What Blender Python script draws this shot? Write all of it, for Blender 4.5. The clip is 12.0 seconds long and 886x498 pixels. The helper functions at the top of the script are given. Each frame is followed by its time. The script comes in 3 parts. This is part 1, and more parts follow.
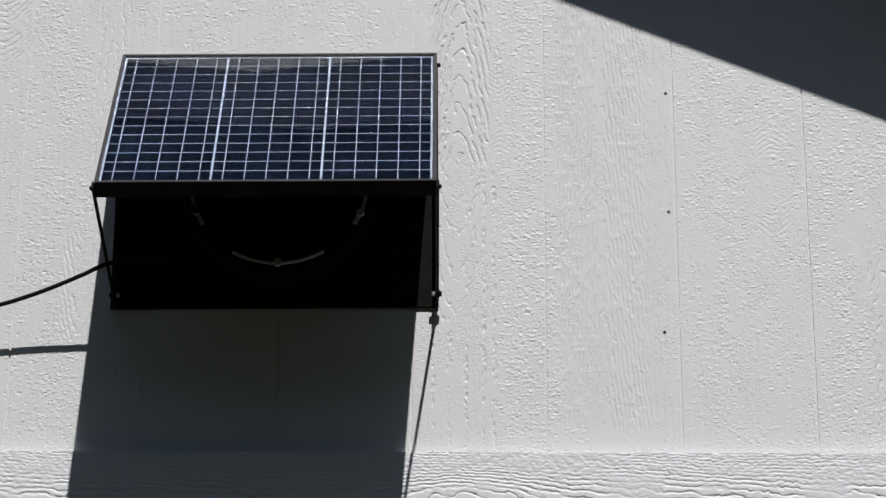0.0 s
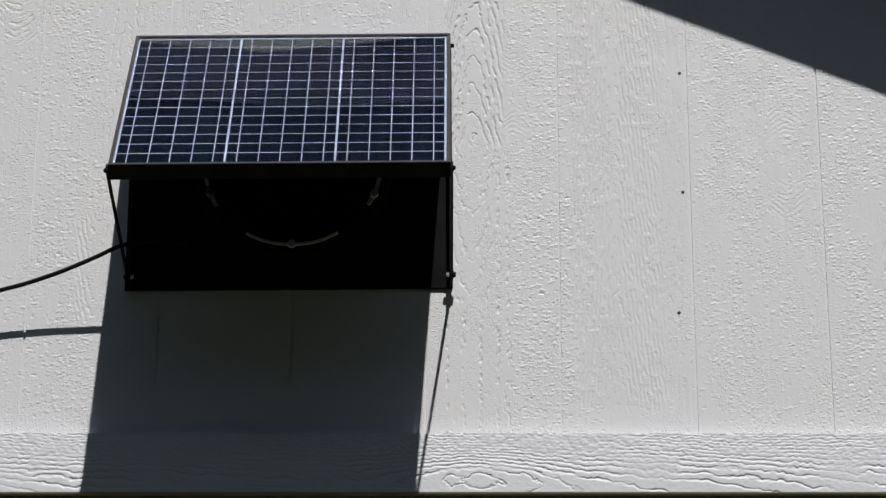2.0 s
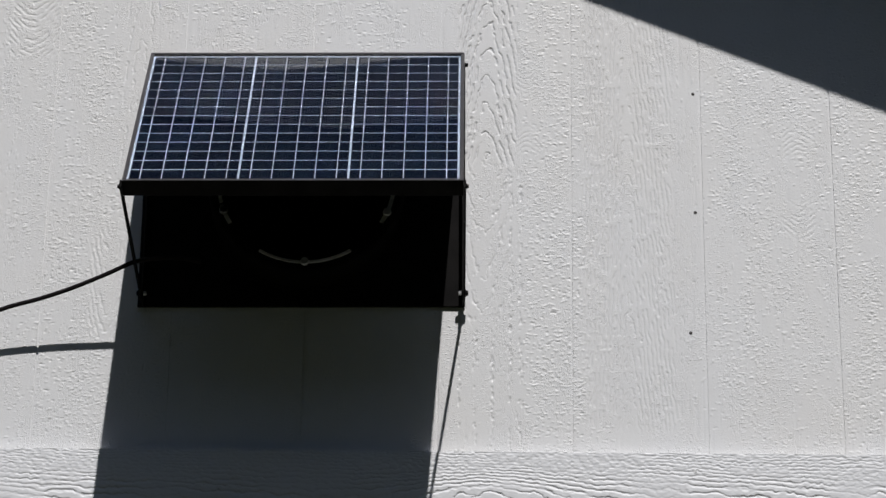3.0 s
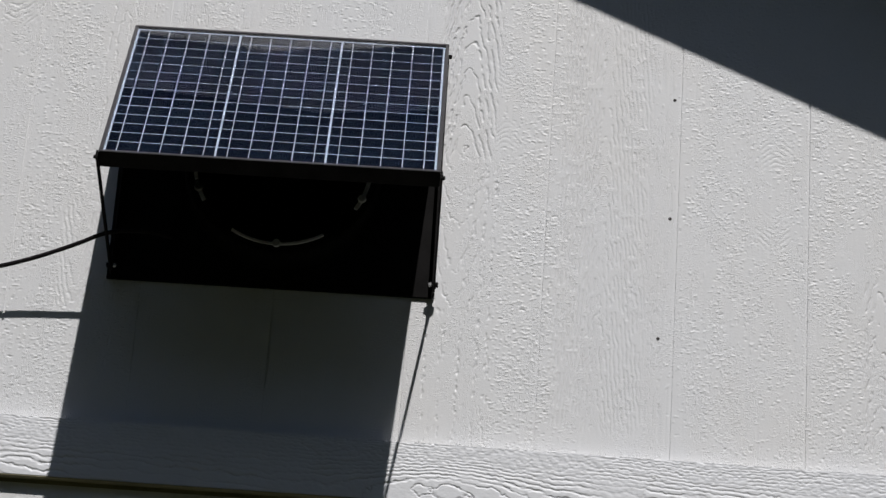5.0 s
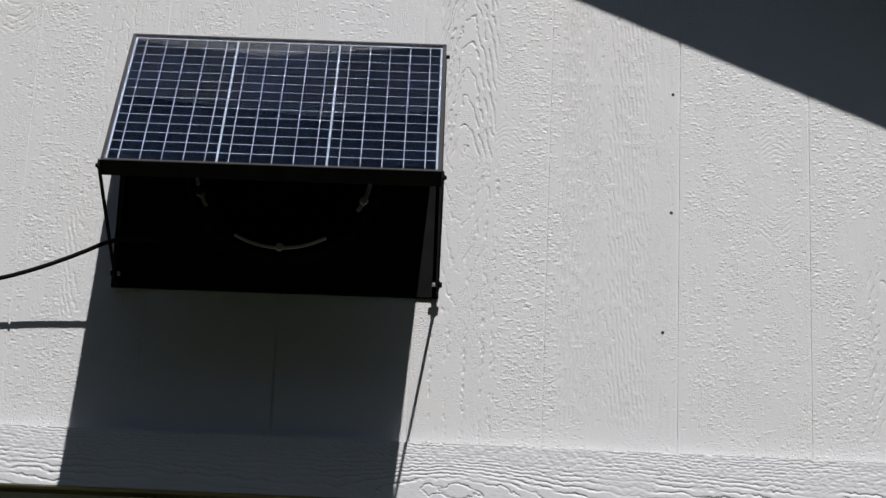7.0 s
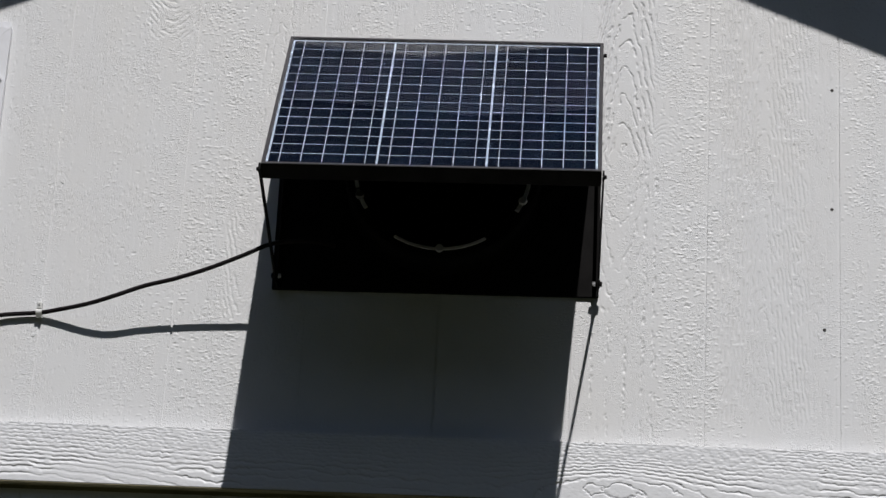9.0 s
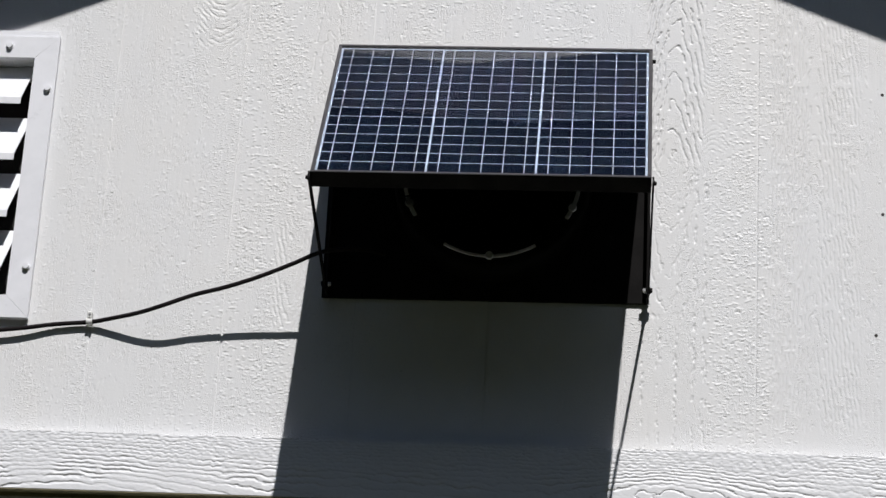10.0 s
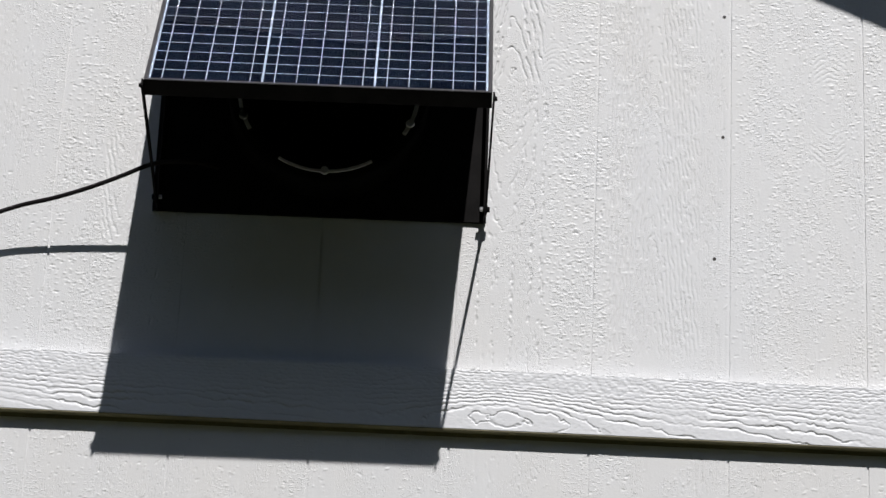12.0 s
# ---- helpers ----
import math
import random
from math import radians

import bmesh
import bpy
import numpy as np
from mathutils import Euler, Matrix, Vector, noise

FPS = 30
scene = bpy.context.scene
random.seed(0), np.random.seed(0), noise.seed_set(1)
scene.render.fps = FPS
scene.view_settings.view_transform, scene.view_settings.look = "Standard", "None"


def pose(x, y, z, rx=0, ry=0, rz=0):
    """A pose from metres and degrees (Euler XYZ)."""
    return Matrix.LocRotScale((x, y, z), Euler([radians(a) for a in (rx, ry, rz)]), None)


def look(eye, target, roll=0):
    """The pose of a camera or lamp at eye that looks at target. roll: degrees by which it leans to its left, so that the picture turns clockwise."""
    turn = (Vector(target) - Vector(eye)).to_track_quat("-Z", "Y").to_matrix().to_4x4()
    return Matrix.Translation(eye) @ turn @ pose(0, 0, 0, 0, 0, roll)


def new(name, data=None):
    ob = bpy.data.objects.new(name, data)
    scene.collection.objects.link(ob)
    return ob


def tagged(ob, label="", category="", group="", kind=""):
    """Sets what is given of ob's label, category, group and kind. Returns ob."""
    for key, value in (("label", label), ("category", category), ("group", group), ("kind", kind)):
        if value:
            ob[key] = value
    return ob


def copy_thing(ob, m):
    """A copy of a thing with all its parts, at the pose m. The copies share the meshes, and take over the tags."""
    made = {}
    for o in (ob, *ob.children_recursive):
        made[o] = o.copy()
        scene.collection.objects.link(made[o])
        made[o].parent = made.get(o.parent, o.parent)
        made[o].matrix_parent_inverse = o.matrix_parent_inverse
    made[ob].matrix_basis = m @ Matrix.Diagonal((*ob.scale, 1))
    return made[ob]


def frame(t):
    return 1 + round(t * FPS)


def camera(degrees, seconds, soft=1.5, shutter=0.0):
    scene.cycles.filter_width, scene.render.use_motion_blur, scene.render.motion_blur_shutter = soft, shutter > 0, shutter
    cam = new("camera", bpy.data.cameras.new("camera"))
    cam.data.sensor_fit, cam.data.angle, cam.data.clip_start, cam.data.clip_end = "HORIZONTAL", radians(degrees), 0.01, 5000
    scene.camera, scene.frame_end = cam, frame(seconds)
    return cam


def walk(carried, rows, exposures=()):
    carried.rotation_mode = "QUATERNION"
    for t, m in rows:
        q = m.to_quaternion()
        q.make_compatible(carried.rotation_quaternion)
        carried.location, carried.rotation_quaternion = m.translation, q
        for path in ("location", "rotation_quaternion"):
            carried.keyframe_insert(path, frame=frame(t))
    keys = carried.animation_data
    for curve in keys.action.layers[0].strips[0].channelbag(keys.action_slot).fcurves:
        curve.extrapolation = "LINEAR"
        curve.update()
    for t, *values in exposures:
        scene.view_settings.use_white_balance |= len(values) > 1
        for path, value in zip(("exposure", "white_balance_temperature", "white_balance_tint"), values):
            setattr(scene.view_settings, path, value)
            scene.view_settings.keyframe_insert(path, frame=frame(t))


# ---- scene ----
cam = camera(17.344, 12.0, soft=1.5)
PATH = [
    (0.0, (0.6815, -4.0842, 1.6122), (0.6548, -0.0668, 3.4065), 0.259),
    (0.5, (0.6851, -4.0732, 1.6141), (0.7065, -0.0267, 3.3418), 0.805),
    (1.0, (0.6813, -4.0706, 1.6243), (0.7174, -0.0301, 3.3658), 0.717),
    (1.5, (0.6815, -4.0719, 1.6234), (0.7024, -0.0176, 3.3329), 0.158),
    (2.0, (0.6751, -4.0898, 1.6276), (0.6335, -0.0543, 3.3805), 0.204),
    (2.5, (0.6773, -4.0925, 1.6283), (0.6153, -0.0669, 3.4034), 0.434),
    (2.7, (0.6782, -4.0935, 1.6213), (0.6144, -0.0715, 3.4043), 0.548),
    (4.3, (0.6789, -4.0782, 1.6062), (0.6235, -0.0611, 3.4006), 2.740),
    (4.5, (0.6780, -4.0806, 1.6058), (0.6272, -0.0598, 3.3918), 3.298),
    (5.0, (0.6775, -4.0847, 1.6154), (0.6567, -0.0610, 3.3955), 4.068),
    (5.5, (0.6714, -4.0956, 1.6080), (0.6683, -0.0861, 3.4202), 4.147),
    (6.0, (0.6698, -4.0966, 1.6085), (0.6692, -0.0928, 3.4333), 3.829),
    (6.5, (0.6675, -4.0874, 1.6082), (0.6689, -0.0756, 3.4153), 3.025),
    (6.7, (0.6678, -4.0893, 1.6018), (0.6632, -0.0740, 3.4009), 2.799),
    (8.3, (0.6446, -4.0905, 1.6197), (0.5945, -0.0533, 3.3685), 1.933),
    (8.5, (0.6338, -4.0864, 1.6123), (0.5417, -0.0488, 3.3584), 2.361),
    (9.0, (0.6366, -4.0951, 1.6131), (0.4107, -0.0719, 3.3802), 3.165),
    (9.5, (0.6365, -4.0930, 1.6172), (0.3514, -0.0776, 3.3935), 3.291),
    (10.0, (0.6346, -4.0904, 1.6171), (0.3349, -0.0742, 3.3890), 3.277),
    (10.5, (0.6451, -4.0774, 1.6059), (0.3843, -0.0557, 3.3718), 3.267),
    (11.0, (0.6373, -4.0535, 1.6048), (0.4493, -0.0213, 3.3559), 3.105),
    (11.5, (0.6198, -4.0347, 1.6027), (0.4700, 0.0050, 3.3400), 3.000),
    (12.0, (0.6033, -3.9997, 1.6030), (0.5857, 0.0529, 3.3165), 2.727),
]
EXPOSURES = [(0.0, -0.38), (0.5, -0.33), (1.0, -0.47), (2.5, -0.46), (4.5, -0.48), (5.5, -0.50), (6.5, -0.48), (8.5, -0.45), (9.0, -0.46), (9.5, -0.18), (12.0, -0.14)]
walk(cam, [(t, look(eye, target, roll)) for t, eye, target, roll in PATH], EXPOSURES)

# ---------------------------------------------------------------- light
DROP = 1.476      # how far the sunlight falls for each metre towards the wall
SUN_WAY = Vector((-0.196, 1.0, -DROP)).normalized()
sun_data = bpy.data.lights.new("sun", "SUN")
sun_data.energy, sun_data.angle, sun_data.color = 5.0, radians(0.5), (1.0, 0.980, 0.968)
sun = new("sun", sun_data)
sun.matrix_world = Matrix.Translation((3, -8, 14)) @ SUN_WAY.to_track_quat("-Z", "Y").to_matrix().to_4x4()

world = bpy.data.worlds.new("sky")
scene.world = world
world.use_nodes = True
wn = world.node_tree.nodes
sky = wn.new("ShaderNodeTexSky")
sky.sky_type, sky.sun_disc = "NISHITA", False
sky.sun_elevation = math.asin(-SUN_WAY.z)
sky.ozone_density, sky.dust_density = 1.6, 0.5
sky.sun_rotation = math.atan2(-SUN_WAY.x, -SUN_WAY.y)
wn["Background"].inputs["Strength"].default_value = 0.064
world.node_tree.links.new(sky.outputs[0], wn["Background"].inputs["Color"])

# ---------------------------------------------------------------- materials
Z0 = 3.10          # top of the band board above the ground
PITCH = 0.2032     # siding grooves, 8 inches apart


class Nodes:
    """A short hand for node graphs."""

    def __init__(self, name, color, rough, metal=0.0):
        self.mat = bpy.data.materials.new(name)
        self.mat.use_nodes = True
        self.tree = self.mat.node_tree
        self.bsdf = self.tree.nodes["Principled BSDF"]
        self.put("Base Color", (*color, 1))
        self.put("Roughness", rough)
        self.put("Metallic", metal)

    def put(self, socket, value):
        s = self.bsdf.inputs[socket]
        if hasattr(value, "node"):
            self.tree.links.new(value, s)
        else:
            s.default_value = value

    def add(self, kind, **sockets):
        node = self.tree.nodes.new(kind)
        for key, value in sockets.items():
            self.feed(node.inputs[key.replace("_", " ")], value)
        return node

    def feed(self, socket, value):
        if hasattr(value, "node"):
            self.tree.links.new(value, socket)
        else:
            socket.default_value = value

    def m(self, op, a, b=0.0, c=0.0):
        node = self.tree.nodes.new("ShaderNodeMath")
        node.operation = op
        for s, v in zip(node.inputs, (a, b, c)):
            self.feed(s, v)
        return node.outputs[0]

    def ramp(self, value, lo, hi, out_lo=0.0, out_hi=1.0):
        node = self.tree.nodes.new("ShaderNodeMapRange")
        node.interpolation_type = "SMOOTHSTEP"
        for s, v in zip(node.inputs, (value, lo, hi, out_lo, out_hi)):
            self.feed(s, v)
        return node.outputs[0]

    def place(self):
        geo = self.tree.nodes.new("ShaderNodeNewGeometry")
        sep = self.add("ShaderNodeSeparateXYZ", Vector=geo.outputs["Position"])
        return sep.outputs

    def vec(self, x, y=0.0, z=0.0):
        return self.add("ShaderNodeCombineXYZ", X=x, Y=y, Z=z).outputs[0]

    def noise(self, vector, scale=1.0, detail=2.0, rough=0.5):
        return self.add("ShaderNodeTexNoise", Vector=vector, Scale=scale, Detail=detail, Roughness=rough).outputs["Fac"]

    def mix(self, fac, a, b):
        node = self.tree.nodes.new("ShaderNodeMix")
        node.data_type = "RGBA"
        self.feed(node.inputs["Factor"], fac)
        self.feed(node.inputs["A"], (*a, 1) if isinstance(a, tuple) else a)
        self.feed(node.inputs["B"], (*b, 1) if isinstance(b, tuple) else b)
        return node.outputs["Result"]

    def relief(self, height):
        self.put("Normal", self.add("ShaderNodeBump", Strength=1.0, Distance=1.0, Height=height).outputs[0])


def scaled(n, x, z, sx, sz, off=0.0):
    return n.vec(n.m("MULTIPLY", x, sx), off, n.m("MULTIPLY", z, sz))


def weathered(n, x, z, warm, cool, speckle):
    """Paint that drifts between two whites, with fine specks of dirt."""
    tone = n.m("ADD", n.m("MULTIPLY", n.noise(scaled(n, x, z, 2.3, 1.4, 8.0), 1.0, 3.0), 0.7),
               n.m("MULTIPLY", n.noise(scaled(n, x, z, 16.0, 9.0, 3.0), 1.0, 2.0), 0.3))
    speck = n.ramp(n.noise(scaled(n, x, z, 150.0, 150.0, 7.0), 1.0, 1.0), 0.74, 0.80)
    base = n.mix(n.ramp(tone, 0.35, 0.65), warm, cool)
    n.put("Base Color", n.mix(n.m("MULTIPLY", speck, speckle), base, (0.45, 0.43, 0.39)))


def siding_paint():
    """Off-white paint, slightly glossy, with the fine tooth of the embossed sheet under it."""
    n = Nodes("painted_siding", (0.75, 0.75, 0.745), 0.5)
    x, y, z = n.place()
    grit = n.noise(scaled(n, x, z, 260.0, 260.0, 5.0), 1.0, 2.0, 0.6)
    swell = n.noise(scaled(n, x, z, 45.0, 16.0, 6.0), 1.0, 2.0)
    # short crisp marks across the grain and along it, in upright bands
    band = n.noise(scaled(n, x, z, 15.0, 1.6), 1.0, 2.0)
    patch = n.ramp(n.noise(scaled(n, x, z, 22.0, 12.0, 4.0), 1.0, 2.0), 0.38, 0.60, 0.05, 1.0)
    level = n.ramp(n.noise(scaled(n, x, z, 150.0, 400.0, 12.0), 1.0, 1.0), 0.55, 0.64)
    upright = n.ramp(n.noise(scaled(n, x, z, 420.0, 110.0, 2.0), 1.0, 1.0), 0.56, 0.65)
    dots = n.ramp(n.noise(scaled(n, x, z, 330.0, 330.0, 9.0), 1.0, 1.0), 0.60, 0.68)
    fine = n.m("MULTIPLY", level, n.ramp(band, 0.42, 0.54))
    fine = n.m("ADD", n.m("SUBTRACT", fine, n.m("MULTIPLY", upright, n.ramp(band, 0.58, 0.46))), n.m("MULTIPLY", dots, 0.7))
    low = n.m("ADD", n.m("MULTIPLY", grit, 0.00016), n.m("MULTIPLY", swell, 0.0004))
    n.relief(n.m("ADD", low, n.m("MULTIPLY", n.m("MULTIPLY", fine, patch), 0.00024)))
    weathered(n, x, z, (0.757, 0.750, 0.742), (0.755, 0.759, 0.768), 0.35)
    n.put("Roughness", n.ramp(grit, 0.3, 0.7, 0.40, 0.54))
    return n.mat


def board_paint():
    """The same paint on a solid board."""
    n = Nodes("painted_board", (0.77, 0.77, 0.76), 0.5)
    x, y, z = n.place()
    grit = n.noise(scaled(n, x, z, 120.0, 300.0, 5.0), 1.0, 2.0, 0.6)
    n.relief(n.m("MULTIPLY", grit, 0.00022))
    weathered(n, x, z, (0.742, 0.748, 0.765), (0.765, 0.772, 0.795), 0.2)
    return n.mat


def plain(name, color, rough, metal=0.0, grain=120.0, spread=0.25, bump=0.0):
    """Paint, metal or plastic with faint mottling and fine relief."""
    n = Nodes(name, color, rough, metal)
    x, y, z = n.place()
    pos = n.vec(x, y, z)
    fine = n.noise(pos, grain, 3.0, 0.6)
    broad = n.noise(pos, grain / 12, 2.0)
    dark = tuple(c * (1 - spread) for c in color)
    light = tuple(min(1, c * (1 + spread)) for c in color)
    n.put("Base Color", n.mix(n.ramp(n.m("ADD", n.m("MULTIPLY", fine, 0.4), n.m("MULTIPLY", broad, 0.6)), 0.35, 0.65), dark, light))
    n.put("Roughness", n.ramp(fine, 0.3, 0.7, max(0.02, rough - 0.08), min(1, rough + 0.08)))
    if bump:
        n.relief(n.m("MULTIPLY", fine, bump))
    return n.mat


def cell_silicon():
    n = Nodes("solar_cell", (0.012, 0.014, 0.034), 0.3)
    x, y, z = n.place()
    pos = n.vec(x, y, z)
    flake = n.tree.nodes.new("ShaderNodeTexVoronoi")
    n.feed(flake.inputs["Vector"], pos)
    flake.inputs["Scale"].default_value = 85.0
    info = n.tree.nodes.new("ShaderNodeObjectInfo")
    f = n.m("ADD", n.m("MULTIPLY", flake.outputs["Color"], 0.35), n.m("MULTIPLY", info.outputs["Random"], 0.65))
    n.put("Base Color", n.mix(f, (0.0018, 0.0028, 0.0068), (0.0036, 0.0058, 0.0130)))
    n.put("Roughness", 0.5)
    n.put("Specular IOR Level", 0.0)
    return n.mat


def clear_glass():
    n = Nodes("panel_glass", (0.97, 0.985, 0.98), 0.03)
    n.put("Transmission Weight", 1.0)
    n.put("IOR", 1.19)
    x, y, z = n.place()
    dust = n.noise(n.vec(x, y, z), 60.0, 3.0)
    n.put("Roughness", 0.0)
    n.put("Base Color", n.mix(n.ramp(dust, 0.45, 0.75), (0.97, 0.985, 0.98), (0.93, 0.945, 0.94)))
    return n.mat


SIDING = siding_paint()
BOARD = board_paint()
FLASHING = plain("flashing_metal", (0.22, 0.20, 0.12), 0.6, 0.0, 90.0, 0.2)
BLACK = plain("black_powder_coat", (0.0095, 0.0088, 0.0088), 0.6, 0.0, 300.0, 0.3, 0.00008)
BLACK.node_tree.nodes["Principled BSDF"].inputs["Specular IOR Level"].default_value = 0.04
MOULDED = plain("black_moulded_plastic", (0.004, 0.004, 0.004), 0.8, 0.0, 300.0, 0.2)
MOULDED.node_tree.nodes["Principled BSDF"].inputs["Specular IOR Level"].default_value = 0.05
# lighter copy of the frame's black, toned for the faces in sun
RAIL = plain("black_rail_lit_tone", (0.034, 0.032, 0.036), 0.46, 0.0, 200.0, 0.2)
RAIL.node_tree.nodes["Principled BSDF"].inputs["Specular IOR Level"].default_value = 0.6
RUBBER = plain("black_cable_rubber", (0.020, 0.017, 0.018), 0.75, 0.0, 260.0, 0.3)
RUBBER.node_tree.nodes["Principled BSDF"].inputs["Specular IOR Level"].default_value = 0.05
STEEL = plain("zinc_steel", (0.55, 0.55, 0.56), 0.35, 0.9, 300.0, 0.15)
TAB = plain("bare_aluminium", (0.42, 0.42, 0.43), 0.5, 0.1, 150.0, 0.15)
BACKSHEET = plain("white_backsheet", (0.28, 0.32, 0.40), 0.8, 0.0, 200.0, 0.05)
BUSBAR = plain("silver_busbar", (0.37, 0.39, 0.46), 0.8, 0.2, 300.0, 0.2)
for m_ in (BACKSHEET, BUSBAR):
    m_.node_tree.nodes["Principled BSDF"].inputs["Specular IOR Level"].default_value = 0.0
CELL = cell_silicon()
GLASS = clear_glass()
VENT_WHITE = plain("white_enamel", (0.82, 0.825, 0.86), 0.35, 0.0, 60.0, 0.03)
SCREEN = plain("dark_insect_screen", (0.012, 0.010, 0.011), 0.8, 0.0, 400.0, 0.3)
CLIP_WHITE = plain("white_plastic", (0.72, 0.72, 0.70), 0.4, 0.0, 200.0, 0.05)
NAIL = plain("rusty_nail_head", (0.035, 0.030, 0.027), 0.7, 0.0, 400.0, 0.3)
SHINGLE = plain("asphalt_shingle", (0.06, 0.058, 0.055), 0.9, 0.0, 60.0, 0.35, 0.0006)
# one even, very dark tone for the roof slab and its underside
SOFFIT = plain("soffit_dark", (0.028, 0.025, 0.023), 0.6, 0.0, 30.0, 0.05)
GRASS = plain("mown_grass", (0.060, 0.062, 0.029), 0.9, 0.0, 14.0, 0.4, 0.004)

# dark green for the unseen screen added behind the camera
SKY_BLOCK = plain("sky_block_green", (0.030, 0.042, 0.016), 0.8, 0.0, 9.0, 0.5, 0.03)


# ---------------------------------------------------------------- mesh helpers
def part(name, bm, material, parent=None, label="", smooth=False):
    """One bmesh as one mesh object under a thing or a part."""
    bmesh.ops.recalc_face_normals(bm, faces=bm.faces)
    me = bpy.data.meshes.new(name)
    bm.to_mesh(me)
    bm.free()
    me.materials.append(material)
    if smooth:
        for p in me.polygons:
            p.use_smooth = True
    ob = new(name, me)
    if parent is not None:
        ob.parent = parent
    if label:
        ob["label"] = label
    return ob


def box(x0, x1, y0, y1, z0, z1, bevel=0.0, segments=1, bm=None):
    own = bm is None
    bm = bmesh.new() if own else bm
    made = bmesh.ops.create_cube(bm, size=1.0, matrix=Matrix.Translation(((x0 + x1) / 2, (y0 + y1) / 2, (z0 + z1) / 2)) @ Matrix.Diagonal((x1 - x0, y1 - y0, z1 - z0, 1)))
    if bevel:
        edges = {e for v in made["verts"] for e in v.link_edges}
        bmesh.ops.bevel(bm, geom=list(edges), offset=bevel, segments=segments, profile=0.5, affect="EDGES")
    return bm


def prism(outline, y0, y1, bevel=0.0):
    """An outline in x and z, drawn out from y0 to y1."""
    bm = bmesh.new()
    front = [bm.verts.new((x, y0, z)) for x, z in outline]
    back = [bm.verts.new((x, y1, z)) for x, z in outline]
    bm.faces.new(front)
    bm.faces.new(back[::-1])
    k = len(outline)
    for i in range(k):
        bm.faces.new((front[i], back[i], back[(i + 1) % k], front[(i + 1) % k]))
    if bevel:
        bmesh.ops.bevel(bm, geom=[e for e in bm.edges if e.verts[0].co.y == y0 and e.verts[1].co.y == y0], offset=bevel, segments=1, affect="EDGES")
    return bm


def rod(a, b, radius, sides=12, radius_end=None, bm=None):
    bm = bmesh.new() if bm is None else bm
    a, b = Vector(a), Vector(b)
    turn = (b - a).to_track_quat("Z", "Y").to_matrix().to_4x4()
    bmesh.ops.create_cone(bm, cap_ends=True, segments=sides, radius1=radius, radius2=radius if radius_end is None else radius_end,
                          depth=(b - a).length, matrix=Matrix.Translation((a + b) / 2) @ turn)
    return bm


def bolt(at, way, head, height, sides=6, washer=0.0):
    """A hexagon or round head on an optional washer, standing out along way."""
    at, way = Vector(at), Vector(way).normalized()
    bm = bmesh.new()
    start = at
    if washer:
        rod(at, at + way * height * 0.25, washer, 20, bm=bm)
        start = at + way * height * 0.25
    rod(start, at + way * height, head, sides, head * 0.86, bm=bm)
    return bm


def tube(points, radius, sides=10):
    """A round cable along a smooth line through the points."""
    pts = [Vector(p) for p in points]
    line = []
    for i in range(len(pts) - 1):
        p0, p1, p2, p3 = pts[max(i - 1, 0)], pts[i], pts[i + 1], pts[min(i + 2, len(pts) - 1)]
        for k in range(8):
            u = k / 8
            line.append(0.5 * (2 * p1 + (p2 - p0) * u + (2 * p0 - 5 * p1 + 4 * p2 - p3) * u * u + (3 * p1 - p0 - 3 * p2 + p3) * u ** 3))
    line.append(pts[-1])
    bm = bmesh.new()
    rings = []
    for i, p in enumerate(line):
        way = (line[min(i + 1, len(line) - 1)] - line[max(i - 1, 0)]).normalized()
        side = way.cross(Vector((0, 0, 1))).normalized()
        up = side.cross(way)
        rings.append([bm.verts.new(p + radius * (math.cos(a) * side + math.sin(a) * up)) for a in (2 * math.pi * k / sides for k in range(sides))])
    for r, s in zip(rings, rings[1:]):
        for k in range(sides):
            bm.faces.new((r[k], r[(k + 1) % sides], s[(k + 1) % sides], s[k]))
    bm.faces.new(rings[0][::-1])
    bm.faces.new(rings[-1])
    return bm


# ---------------------------------------------------------------- embossed wood grain
STEP = 0.0012                                  # spacing of the carved grid
GX0, GX1 = -0.622, 1.420                       # stretch of wall that is carved
GZ0, GZ1 = -0.262, 0.842                       # the same, from the top of the band board
GRID_X = np.arange(GX0, GX1, STEP)
GRID_Z = np.arange(GZ0, GZ1, STEP)
# upright growth rings: axis x, half width, from z, to z, rings a metre across and down, roundness of the tip, depth
ARCHES = [
    (0.680, 0.050, 0.47, 0.98, 125.0, 22.0, 0.018, 0.00160),
    (0.676, 0.046, 0.20, 0.50, 70.0, -16.0, 0.012, 0.00055),
    (0.899, 0.078, 0.03, 0.80, 165.0, 14.0, 0.010, 0.00042),
    (0.740, 0.020, 0.580, 0.660, 150.0, -110.0, 0.012, 0.00019),
    (0.744, 0.020, 0.485, 0.560, 150.0, 110.0, 0.012, 0.00019),
    (1.168, 0.028, 0.480, 0.560, 90.0, 105.0, 0.008, 0.00023),
    (1.164, 0.029, 0.345, 0.432, 100.0, -105.0, 0.008, 0.00023),
    (-0.046, 0.044, 0.650, 0.800, 120.0, -90.0, 0.016, 0.00042),
    (0.100, 0.034, 0.160, 0.380, 150.0, -30.0, 0.006, 0.00040),
    (0.130, 0.028, 0.40, 0.80, 90.0, 8.0, 0.006, 0.00055),
    (1.332, 0.030, 0.020, 0.330, 110.0, 24.0, 0.012, 0.00075),
]
BOARD_KNOTS = [
    (0.700, -0.062, 0.125, 0.036, -3.6),
    (0.560, -0.012, 0.050, 0.016, -2.2),
    (-0.18, -0.095, 0.150, 0.035, -2.4),
    (1.330, -0.088, 0.180, 0.030, 1.2),
]


